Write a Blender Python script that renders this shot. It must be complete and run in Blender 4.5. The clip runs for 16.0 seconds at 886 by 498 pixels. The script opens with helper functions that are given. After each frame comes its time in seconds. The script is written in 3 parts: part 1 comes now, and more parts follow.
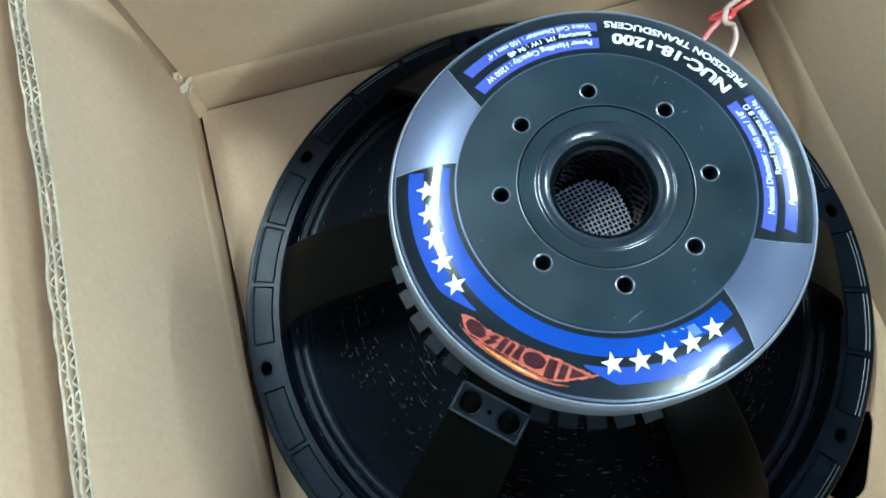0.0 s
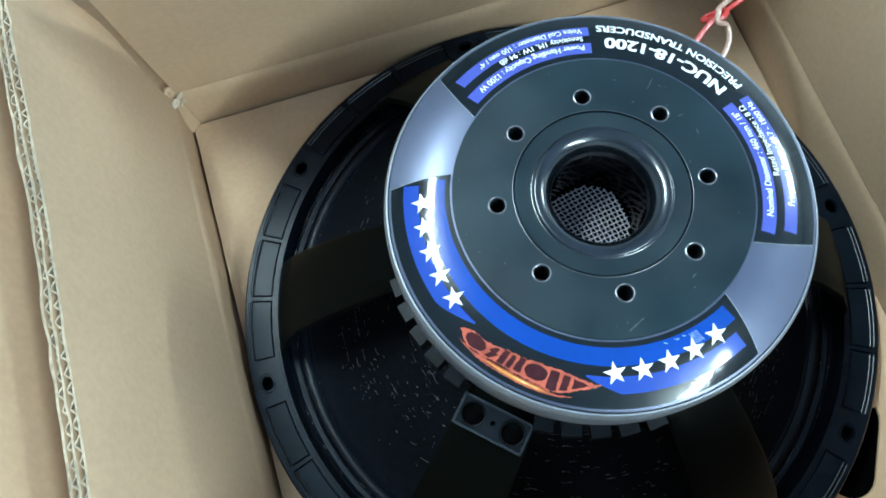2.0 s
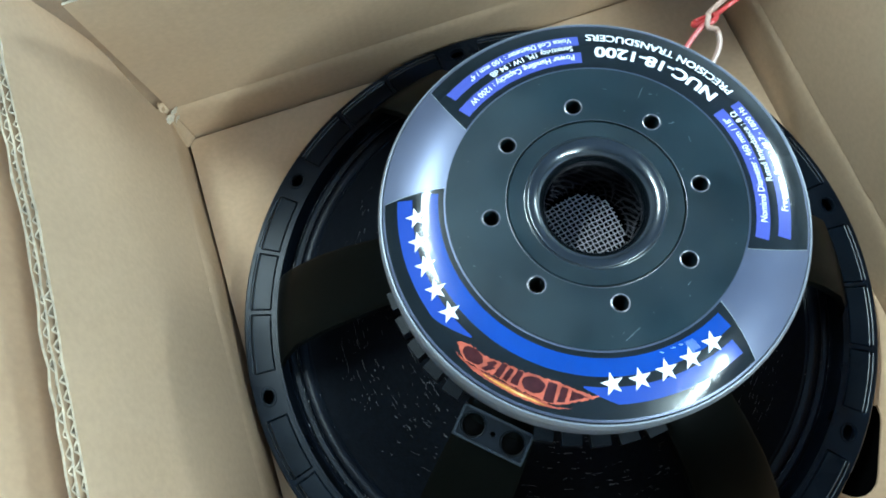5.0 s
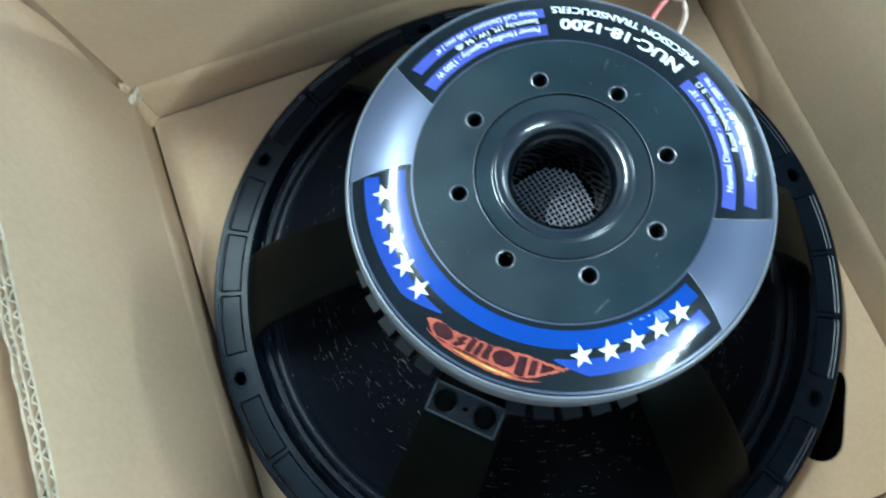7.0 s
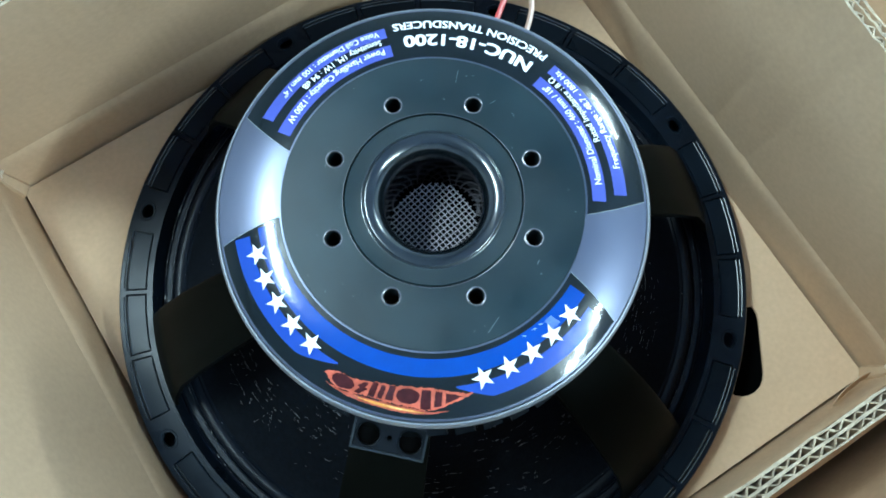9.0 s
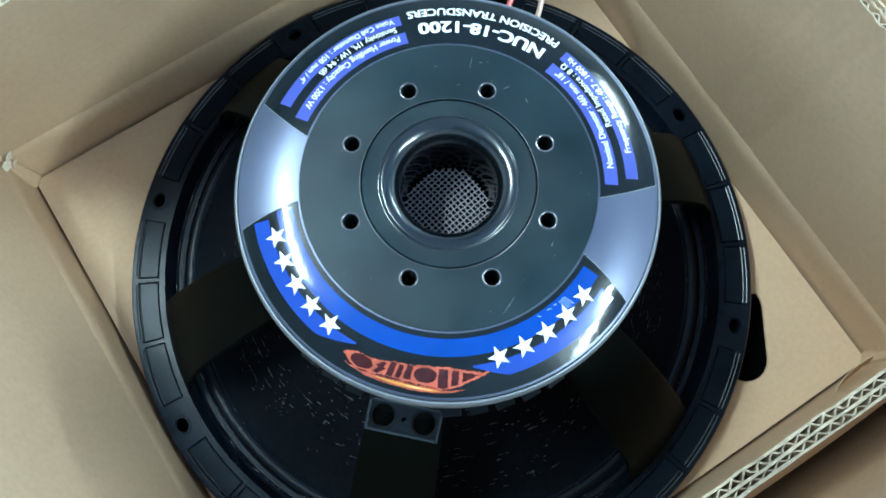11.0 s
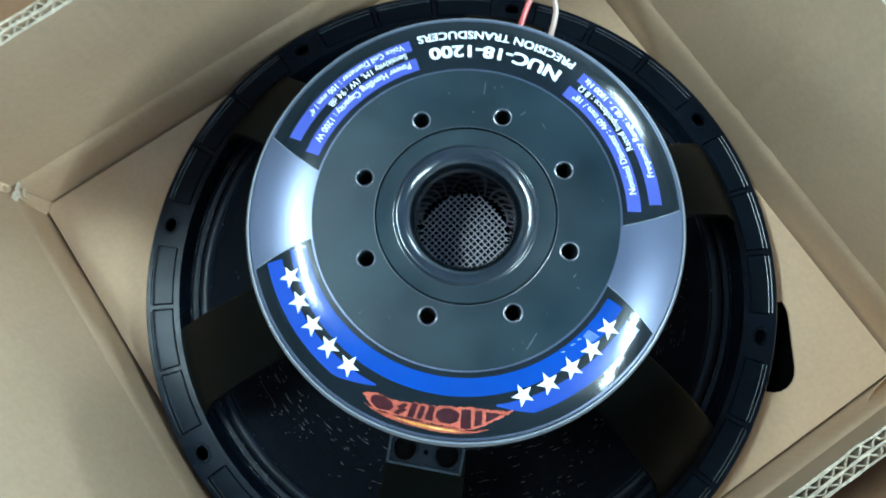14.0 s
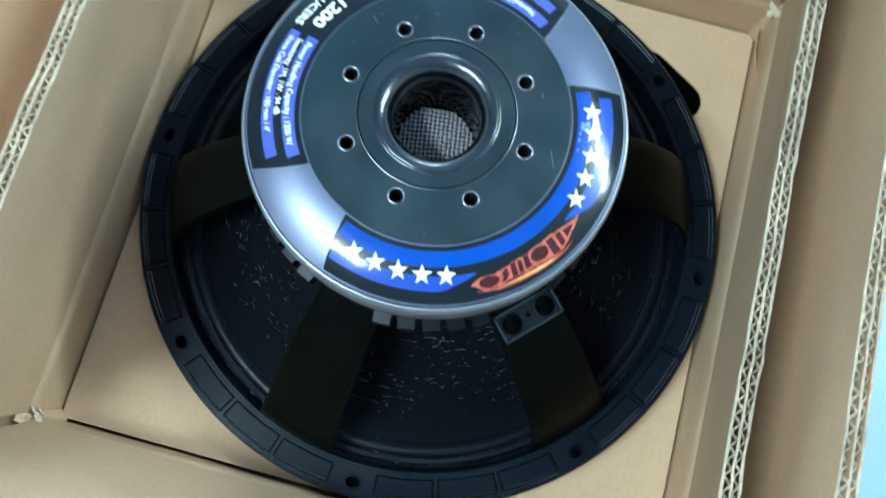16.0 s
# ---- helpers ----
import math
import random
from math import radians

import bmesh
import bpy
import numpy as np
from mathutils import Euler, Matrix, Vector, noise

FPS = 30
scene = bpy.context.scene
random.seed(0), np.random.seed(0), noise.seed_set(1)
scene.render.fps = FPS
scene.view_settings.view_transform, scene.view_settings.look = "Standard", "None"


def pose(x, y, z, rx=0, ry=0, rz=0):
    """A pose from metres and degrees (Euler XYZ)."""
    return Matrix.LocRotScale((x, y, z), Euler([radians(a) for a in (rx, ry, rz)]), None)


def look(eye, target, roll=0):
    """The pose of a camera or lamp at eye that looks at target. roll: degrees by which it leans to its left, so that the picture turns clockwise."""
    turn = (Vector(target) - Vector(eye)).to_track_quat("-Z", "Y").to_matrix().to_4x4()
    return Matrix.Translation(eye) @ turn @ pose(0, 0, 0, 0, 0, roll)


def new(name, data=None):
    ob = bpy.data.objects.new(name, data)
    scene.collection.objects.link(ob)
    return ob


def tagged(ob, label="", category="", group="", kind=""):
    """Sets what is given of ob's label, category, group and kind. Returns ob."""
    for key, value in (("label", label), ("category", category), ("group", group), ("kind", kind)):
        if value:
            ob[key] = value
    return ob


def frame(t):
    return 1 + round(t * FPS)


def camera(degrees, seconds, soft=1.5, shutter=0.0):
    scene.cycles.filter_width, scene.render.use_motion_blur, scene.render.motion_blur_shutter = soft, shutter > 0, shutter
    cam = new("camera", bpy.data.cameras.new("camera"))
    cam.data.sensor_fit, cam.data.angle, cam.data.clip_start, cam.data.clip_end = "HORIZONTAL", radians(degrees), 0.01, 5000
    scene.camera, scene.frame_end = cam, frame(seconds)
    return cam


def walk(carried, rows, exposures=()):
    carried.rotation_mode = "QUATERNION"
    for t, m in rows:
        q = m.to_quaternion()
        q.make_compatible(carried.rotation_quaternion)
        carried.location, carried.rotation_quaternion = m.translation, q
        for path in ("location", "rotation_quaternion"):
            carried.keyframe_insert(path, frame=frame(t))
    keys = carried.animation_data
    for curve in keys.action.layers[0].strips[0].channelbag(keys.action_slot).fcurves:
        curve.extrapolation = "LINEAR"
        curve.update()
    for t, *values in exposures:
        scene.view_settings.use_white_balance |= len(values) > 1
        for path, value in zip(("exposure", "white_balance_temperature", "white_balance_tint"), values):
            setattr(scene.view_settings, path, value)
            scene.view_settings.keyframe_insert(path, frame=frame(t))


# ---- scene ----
cam = camera(60.07, 16.0, soft=1.8, shutter=0.4)
PATH = [
    (0, (-0.0305, -0.1649, 0.5464), (-0.0762, -0.0317, 0.1191), -2.77),
    (0.5, (-0.0282, -0.1676, 0.5441), (-0.0711, -0.0348, 0.1163), -1.96),
    (1, (-0.0366, -0.1662, 0.5429), (-0.0833, -0.0345, 0.1151), -3.57),
    (1.5, (-0.0320, -0.1635, 0.5407), (-0.0757, -0.0334, 0.1121), -3.80),
    (2, (-0.0309, -0.1574, 0.5448), (-0.0768, -0.0245, 0.1173), -4.68),
    (2.5, (-0.0277, -0.1542, 0.5454), (-0.0741, -0.0223, 0.1177), -5.31),
    (3, (-0.0272, -0.1526, 0.5467), (-0.0754, -0.0194, 0.1196), -6.12),
    (3.5, (-0.0291, -0.1501, 0.5477), (-0.0804, -0.0171, 0.1209), -7.50),
    (4, (-0.0276, -0.1490, 0.5476), (-0.0766, -0.0160, 0.1205), -6.80),
    (6.5, (-0.0318, -0.1510, 0.5481), (-0.0763, -0.0207, 0.1197), -6.55),
    (7, (-0.0258, -0.1498, 0.5453), (-0.0559, -0.0264, 0.1136), -2.16),
    (7.5, (-0.0079, -0.1337, 0.5377), (-0.0078, -0.0345, 0.0987), 6.99),
    (8, (-0.0036, -0.1133, 0.5501), (-0.0043, -0.0106, 0.1120), 1.29),
    (8.5, (0.0007, -0.1070, 0.5509), (0.0035, -0.0057, 0.1125), 1.44),
    (11, (-0.0093, -0.1168, 0.5568), (-0.0021, -0.0169, 0.1181), 3.64),
    (11.5, (-0.0158, -0.1183, 0.5508), (-0.0069, -0.0208, 0.1116), 5.12),
    (12, (-0.0198, -0.1157, 0.5478), (-0.0087, -0.0209, 0.1080), 6.54),
    (12.5, (-0.0167, -0.1108, 0.5451), (-0.0056, -0.0185, 0.1048), 6.38),
    (13, (-0.0143, -0.1060, 0.5388), (-0.0032, -0.0190, 0.0975), 6.38),
    (13.5, (-0.0131, -0.0968, 0.5353), (-0.0039, -0.0113, 0.0936), 4.79),
    (14, (-0.0111, -0.0904, 0.5512), (-0.0118, 0.0005, 0.1104), -2.48),
    (14.5, (-0.0185, -0.0993, 0.5813), (-0.0294, 0.0022, 0.1431), -9.42),
    (15, (-0.0436, -0.1152, 0.5924), (-0.0292, -0.0246, 0.1519), -3.90),
    (15.5, (-0.0837, -0.1114, 0.6180), (-0.0282, -0.0219, 0.1805), 0.76),
    (16, (-0.1157, -0.1119, 0.5889), (-0.0420, -0.0523, 0.1490), 8.49),
]
WHITE_BALANCE = [(0.0, 0.28, 6500, 10), (0.5, 0.18, 6450, 10), (1.0, 0.22, 6950, 13), (1.5, 0.22, 6700, 11), (3.5, 0.2, 6600, 10), (6.5, 0.22, 6600, 10), (7.5, 0.22, 6300, 7), (8.5, 0.27, 6350, 8), (11.0, 0.28, 6400, 8), (12.5, 0.24, 6350, 8), (14.5, 0.22, 6300, 7), (16.0, 0.37, 6300, 7)]
walk(cam, [(t, look(eye, target, roll)) for t, eye, target, roll in PATH], exposures=WHITE_BALANCE)

# ---- light ----
world = bpy.data.worlds.new("room_air")
scene.world = world
world.use_nodes = True
world.node_tree.nodes["Background"].inputs["Color"].default_value = (0.8, 0.9, 1.0, 1)
world.node_tree.nodes["Background"].inputs["Strength"].default_value = 0.05
FLOOR_Z = -0.235
CEILING_Z = 2.70
TUBE_Z = 2.29


# ---- materials ----
def material(name, colour, rough=0.5, metal=0.0, grain=0.0, grain_size=200.0, stain=0.0, stain_size=8.0, bump=0.0,
             bump_size=400.0, coat=0.0, stretch=(1, 1, 1), rough_vary=0.0, spec=0.5):
    """Principled surface with fine grain, broad stains, a little relief and uneven gloss."""
    m = bpy.data.materials.new(name)
    m.use_nodes = True
    nt = m.node_tree
    p = nt.nodes["Principled BSDF"]
    p.inputs["Roughness"].default_value = rough
    p.inputs["Metallic"].default_value = metal
    p.inputs["Specular IOR Level"].default_value = spec
    p.inputs["Coat Weight"].default_value = coat
    p.inputs["Coat Roughness"].default_value = 0.06
    p.inputs["Base Color"].default_value = (*colour, 1)
    tc = nt.nodes.new("ShaderNodeTexCoord")
    mp = nt.nodes.new("ShaderNodeMapping")
    mp.inputs["Scale"].default_value = stretch
    nt.links.new(tc.outputs["Object"], mp.inputs["Vector"])

    def noise_node(size, detail):
        n = nt.nodes.new("ShaderNodeTexNoise")
        n.inputs["Scale"].default_value = size
        n.inputs["Detail"].default_value = detail
        nt.links.new(mp.outputs["Vector"], n.inputs["Vector"])
        return n

    def ranged(socket, lo, hi):
        r = nt.nodes.new("ShaderNodeMapRange")
        r.inputs["From Min"].default_value, r.inputs["From Max"].default_value = 0.3, 0.7
        r.inputs["To Min"].default_value, r.inputs["To Max"].default_value = lo, hi
        nt.links.new(socket, r.inputs["Value"])
        return r.outputs["Result"]

    if grain or stain:
        fine, broad = noise_node(grain_size, 6), noise_node(stain_size, 4)
        mul = nt.nodes.new("ShaderNodeMath")
        mul.operation = "MULTIPLY"
        nt.links.new(ranged(fine.outputs["Fac"], 1 - grain, 1 + grain), mul.inputs[0])
        nt.links.new(ranged(broad.outputs["Fac"], 1 - stain, 1 + stain), mul.inputs[1])
        mix = nt.nodes.new("ShaderNodeVectorMath")
        mix.operation = "SCALE"
        mix.inputs[0].default_value = colour
        nt.links.new(mul.outputs[0], mix.inputs["Scale"])
        nt.links.new(mix.outputs["Vector"], p.inputs["Base Color"])
    if rough_vary:
        n = noise_node(30.0, 5)
        nt.links.new(ranged(n.outputs["Fac"], rough - rough_vary, rough + rough_vary), p.inputs["Roughness"])
    if bump:
        n = noise_node(bump_size, 4)
        b = nt.nodes.new("ShaderNodeBump")
        b.inputs["Strength"].default_value = bump
        b.inputs["Distance"].default_value = 0.001
        nt.links.new(n.outputs["Fac"], b.inputs["Height"])
        nt.links.new(b.outputs["Normal"], p.inputs["Normal"])
    return m


def cardboard(name, colour, along="X"):
    """Kraft board: washboard bands of the flutes 7.8 mm apart, fibre specks and soft stains. along: the carton's axis that the bands follow each other on."""
    m = material(name, colour, rough=0.8, grain=0.045, grain_size=260, stain=0.06, stain_size=7, bump=0.012, bump_size=120, spec=0.25)
    nt = m.node_tree
    tc = nt.nodes.new("ShaderNodeTexCoord")
    turn = nt.nodes.new("ShaderNodeMapping")
    turn.inputs["Rotation"].default_value = (0, 0, radians(-32.2))
    wave = nt.nodes.new("ShaderNodeTexWave")
    wave.wave_type, wave.bands_direction, wave.wave_profile = "BANDS", along, "SIN"
    wave.inputs["Scale"].default_value = 40.0
    wave.inputs["Distortion"].default_value = 0.6
    wave.inputs["Detail"].default_value = 1.0
    ridges = nt.nodes.new("ShaderNodeBump")
    ridges.inputs["Strength"].default_value = 0.10
    ridges.inputs["Distance"].default_value = 0.0004
    nt.links.new(tc.outputs["Object"], turn.inputs["Vector"])
    nt.links.new(turn.outputs["Vector"], wave.inputs["Vector"])
    nt.links.new(wave.outputs["Fac"], ridges.inputs["Height"])
    fine = next(n for n in nt.nodes if n.type == "BUMP" and n != ridges)
    nt.links.new(ridges.outputs["Normal"], fine.inputs["Normal"])
    return m


KRAFT = cardboard("kraft_board", (0.560, 0.376, 0.232))
KRAFT_CROSS = cardboard("kraft_board_cross", (0.560, 0.376, 0.232), "Y")
KRAFT_PAD = cardboard("kraft_pad", (0.588, 0.393, 0.243))
KRAFT_OUTER = cardboard("kraft_outer", (0.525, 0.345, 0.208))
KRAFT_OUTER_CROSS = cardboard("kraft_outer_cross", (0.525, 0.345, 0.208), "Y")
FLUTE = material("flute_paper", (0.37, 0.285, 0.195), rough=0.85, grain=0.25, grain_size=300, stain=0.25, stain_size=40)
TORN = material("torn_paper", (0.74, 0.62, 0.47), rough=0.9, grain=0.2, grain_size=500)
BASKET = material("black_powder_coat", (0.0038, 0.0070, 0.0120), rough=0.30, stain=0.25, stain_size=14, bump=0.06, bump_size=500, rough_vary=0.07, spec=0.11)
ARM = material("black_arm_coat", (0.0022, 0.0028, 0.0024), rough=0.36, stain=0.3, stain_size=14, bump=0.06, bump_size=700, spec=0.03)
PLATE = material("black_plate_paint", (0.0031, 0.0122, 0.0155), rough=0.37, stain=0.5, stain_size=16, bump=0.05, bump_size=1200, rough_vary=0.09, spec=0.43)
GLOSS = material("gloss_black_paint", (0.004, 0.006, 0.008), rough=0.15, rough_vary=0.05, spec=0.9)
VENT = material("vent_black", (0.002, 0.002, 0.003), rough=0.4, spec=0.2)
COVER = material("grey_magnet_cover", (0.20, 0.215, 0.24), rough=0.36, metal=0.25, stain=0.08, stain_size=20, rough_vary=0.05)
SHEEN = material("grey_painted_ring", (0.122, 0.132, 0.182), rough=0.37, metal=0.75, stain=0.1, stain_size=20, rough_vary=0.05)
PANEL = material("black_panel_coat", (0.0036, 0.0070, 0.0115), rough=0.30, stain=0.25, stain_size=20, rough_vary=0.05, spec=0.09)
EDGE = material("edge_glint_black", (0.018, 0.022, 0.026), rough=0.24, spec=1.0)
CONE = material("black_paper_cone", (0.0032, 0.0043, 0.0063), rough=0.8, grain=0.3, grain_size=250, bump=0.25, bump_size=500, spec=0.05)
SURROUND = material("black_doped_cloth", (0.0028, 0.0044, 0.0075), rough=0.30, bump=0.3, bump_size=700, spec=0.16)
FINS = material("fin_black", (0.0034, 0.0046, 0.0060), rough=0.30, spec=0.10)
TERMINAL = material("terminal_black", (0.0028, 0.0042, 0.0060), rough=0.32, spec=0.16, stain=0.3, stain_size=60)
WIRE_MESH = material("steel_wire", (0.92, 0.86, 0.89), rough=0.40, metal=0.6)
LABEL = material("label_black_film", (0.0036, 0.0062, 0.0070), rough=0.12, stain=0.3, stain_size=30, bump=0.07, bump_size=260, rough_vary=0.04, spec=0.48)
BLUE = material("print_blue", (0.001, 0.044, 0.27), rough=0.12, bump=0.07, bump_size=260, stain=0.08, stain_size=50, spec=0.35)
VIOLET = material("print_violet_blue", (0.060, 0.080, 0.32), rough=0.12, bump=0.07, bump_size=260, stain=0.08, stain_size=50, spec=0.4)
WHITE = material("print_white", (0.80, 0.80, 0.80), rough=0.15)
ORANGE = material("print_salmon_red", (0.44, 0.088, 0.05), rough=0.15, stain=0.35, stain_size=120)
MAROON = material("print_maroon", (0.045, 0.007, 0.007), rough=0.15, stain=0.3, stain_size=200)
AMBER = material("print_amber", (0.62, 0.27, 0.05), rough=0.15, stain=0.4, stain_size=150)
RED_WIRE = material("red_insulation", (0.50, 0.04, 0.035), rough=0.3, stain=0.15, stain_size=60)
CLEAR_WIRE = material("pale_insulation", (0.46, 0.29, 0.22), rough=0.3)
FLOOR_BLUE = material("blue_floor", (0.22, 0.33, 0.58), rough=0.45, stain=0.06, stain_size=3)
PAINT = material("pale_wall_paint", (0.74, 0.77, 0.75), rough=0.7, stain=0.04, stain_size=2)
CEILING_PAINT = material("pale_ceiling_paint", (0.72, 0.75, 0.74), rough=0.8, stain=0.05, stain_size=2)
HOUSING = material("lamp_housing", (0.8, 0.8, 0.8), rough=0.4, stain=0.03)
PITCH = material("pitch_black", (0.001, 0.001, 0.001), rough=0.9, spec=0.02)
TUBE_WALL = material("vent_tube_black", (0.001, 0.001, 0.0015), rough=0.10, spec=0.055)
SCRATCH = material("scratch_pale", (0.17, 0.19, 0.20), rough=0.5, stain=0.5, stain_size=600)


# ---- building helpers ----
def link(name, bm, mat, parent=None, label="", smooth=True):
    me = bpy.data.meshes.new(name)
    bmesh.ops.recalc_face_normals(bm, faces=bm.faces)
    bm.to_mesh(me)
    bm.free()
    me.materials.append(mat)
    if smooth:
        for f in me.polygons:
            f.use_smooth = True
        me.set_sharp_from_angle(angle=radians(35))
    ob = new(name, me)
    if parent:
        ob.parent = parent
    if label:
        tagged(ob, label)
    return ob


def part(name, bm, mat, parent, label="", smooth=True):
    return link(name, bm, mat, parent, label, smooth)


def lathe(profile, steps=128, a0=0.0, a1=360.0, bm=None):
    """Turns (radius, height) pairs round the z axis."""
    bm = bm or bmesh.new()
    full = abs(a1 - a0) >= 359.99
    n = steps if full else steps + 1
    rings = []
    for k in range(n):
        a = radians(a0 + (a1 - a0) * k / steps)
        rings.append([bm.verts.new((r * math.cos(a), r * math.sin(a), z)) for r, z in profile])
    for k in range(steps):
        p, q = rings[k], rings[(k + 1) % n]
        for i in range(len(profile) - 1):
            bm.faces.new((p[i], q[i], q[i + 1], p[i + 1]))
    return bm


def box(bm, m, sx, sy, sz):
    """A box of that size, its base's middle at the pose m."""
    v = [bm.verts.new(m @ Vector((x * sx / 2, y * sy / 2, z * sz))) for z in (0, 1) for y in (-1, 1) for x in (-1, 1)]
    for f in ((0, 2, 3, 1), (4, 5, 7, 6), (0, 1, 5, 4), (2, 6, 7, 3), (0, 4, 6, 2), (1, 3, 7, 5)):
        bm.faces.new([v[i] for i in f])
    return v


def bevel(bm, width, segments=2):
    bmesh.ops.bevel(bm, geom=[e for e in bm.edges if e.is_manifold and e.calc_face_angle(0) > 0.5], offset=width, segments=segments, profile=0.5, affect="EDGES")


def tube(bm, points, radius, sides=8):
    """A round wire along points."""
    pts = [Vector(p) for p in points]
    rings = []
    normal = None
    for i, p in enumerate(pts):
        d = (pts[min(i + 1, len(pts) - 1)] - pts[max(i - 1, 0)]).normalized()
        if normal is None:
            normal = d.orthogonal().normalized()
        normal = (normal - d * normal.dot(d)).normalized()
        side = d.cross(normal)
        rings.append([bm.verts.new(p + radius * (math.cos(2 * math.pi * k / sides) * normal + math.sin(2 * math.pi * k / sides) * side)) for k in range(sides)])
    for a, b in zip(rings, rings[1:]):
        for k in range(sides):
            bm.faces.new((a[k], a[(k + 1) % sides], b[(k + 1) % sides], b[k]))
    bm.faces.new(rings[0][::-1])
    bm.faces.new(rings[-1])
    return bm


def smooth_line(points, steps=8):
    """Catmull-Rom curve through points."""
    p = [Vector(q) for q in points]
    p = [2 * p[0] - p[1]] + p + [2 * p[-1] - p[-2]]
    out = []
    for i in range(1, len(p) - 2):
        for k in range(steps):
            t = k / steps
            out.append(0.5 * (2 * p[i] + (p[i + 1] - p[i - 1]) * t + (2 * p[i - 1] - 5 * p[i] + 4 * p[i + 1] - p[i + 2]) * t * t + (3 * p[i] - p[i - 1] - 3 * p[i + 1] + p[i + 2]) * t ** 3))
    out.append(p[-2])
    return out


def circle(cx, cy, r, n=28):
    return [(cx + r * math.cos(2 * math.pi * k / n), cy + r * math.sin(2 * math.pi * k / n)) for k in range(n)]


def sheet_with_holes(outer, holes, z, depth, taper=0.0):
    """A flat face with holes through it; each hole has walls that go down by depth, its edge a little rounded."""
    bm = bmesh.new()
    edges = []
    loops = []
    for loop in [outer] + holes:
        vs = [bm.verts.new((x, y, z)) for x, y in loop]
        loops.append(vs)
        edges += [bm.edges.new((vs[i], vs[(i + 1) % len(vs)])) for i in range(len(vs))]
    bmesh.ops.triangle_fill(bm, use_beauty=True, edges=edges)
    for vs in loops[1:]:
        low = [bm.verts.new((v.co.x, v.co.y, z - depth)) for v in vs]
        for i in range(len(vs)):
            j = (i + 1) % len(vs)
            bm.faces.new((vs[i], vs[j], low[j], low[i]))
    return bm


def arc_patch(r0, r1, a0, a1, height, lift, steps=None, skew=0.0, bm=None, radial=6):
    """A thin curved patch on the ring surface height(r): radii r0..r1, degrees a0..a1."""
    bm = bm or bmesh.new()
    steps = steps or max(2, int(abs(a1 - a0) / 1.5))
    grid = []
    for i in range(radial + 1):
        r = r0 + (r1 - r0) * i / radial
        s = skew * (i / radial)
        grid.append([bm.verts.new((r * math.cos(radians(a0 + s + (a1 - a0 - 2 * s) * k / steps)), r * math.sin(radians(a0 + s + (a1 - a0 - 2 * s) * k / steps)), height(r) + lift)) for k in range(steps + 1)])
    for p, q in zip(grid, grid[1:]):
        for k in range(steps):
            bm.faces.new((p[k], q[k], q[k + 1], p[k + 1]))
    return bm


# ---- room ----
def room():
    bm = bmesh.new()
    vs = [bm.verts.new(v) for v in ((-3.2, -3.2, FLOOR_Z), (4.8, -3.2, FLOOR_Z), (4.8, 4.8, FLOOR_Z), (-3.2, 4.8, FLOOR_Z))]
    bm.faces.new(vs)
    tagged(link("floor", bm, FLOOR_BLUE), "light blue smooth floor the carton stands on", "floor", kind="structure")
    for name, x, y, sx, sy in (("wall_west", -3.25, 0.8, 0.1, 8.0), ("wall_east", 4.85, 0.8, 0.1, 8.0), ("wall_south", 0.8, -3.25, 8.2, 0.1), ("wall_north", 0.8, 4.85, 8.2, 0.1)):
        bm = bmesh.new()
        box(bm, pose(x, y, FLOOR_Z), sx, sy, CEILING_Z - FLOOR_Z)
        tagged(link(name, bm, PAINT), "plain pale painted room wall", "wall", kind="structure")
    bm = bmesh.new()
    box(bm, pose(0.8, 0.8, CEILING_Z), 8.2, 8.2, 0.08)
    tagged(link("ceiling", bm, CEILING_PAINT), "plain pale painted ceiling", "ceiling", kind="structure")


room()

TUBES = [(-1.16, 0.42, 5, 62.0, 1.0), (2.05, -1.15, 5, 100.0, 1.5), (3.1, 2.9, 5, 108.0, 1.2)]
# share of the added upward fill lamps, which brighten the ceiling and soften shadows
UPWARD = 0.45
for tx, ty, turn, power, reach in TUBES:
    fixture = new("ceiling_light")
    fixture.matrix_basis = pose(tx, ty, TUBE_Z, 0, 0, turn)
    tagged(fixture, "white batten light hung from the ceiling, with an added upward fill glow", "ceiling light", "ceiling lights")
    bm = bmesh.new()
    box(bm, pose(0, 0, 0.008), 0.12, reach + 0.06, 0.03)
    bevel(bm, 0.004)
    part("housing", bm, HOUSING, fixture)
    for end in (-1, 1):
        bm = bmesh.new()
        box(bm, pose(0, end * (reach / 2 + 0.022), -0.012), 0.12, 0.014, 0.02)
        part("end_cap", bm, HOUSING, fixture)
        rod = tube(bmesh.new(), [(0, end * reach * 0.4, 0.036), (0, end * reach * 0.4, CEILING_Z - TUBE_Z)], 0.004)
        part("hanging_rod", rod, HOUSING, fixture)
    for name, height, flip, share in (("tube_light", TUBE_Z, 0, 1.0), ("fill_uplight", TUBE_Z + 0.045, 180, UPWARD)):
        lamp = new(name, bpy.data.lights.new(name, "AREA"))
        lamp.data.shape, lamp.data.size, lamp.data.size_y = "RECTANGLE", 0.11, reach
        lamp.data.energy, lamp.data.color = power * share, (0.70, 0.945, 1.045)
        lamp.matrix_basis = pose(tx, ty, height, flip, 0, turn)

# ---- cartons ----
TURN = 32.2
HALF = 0.2335
PAD_Z = -0.024
BOARD = 0.010


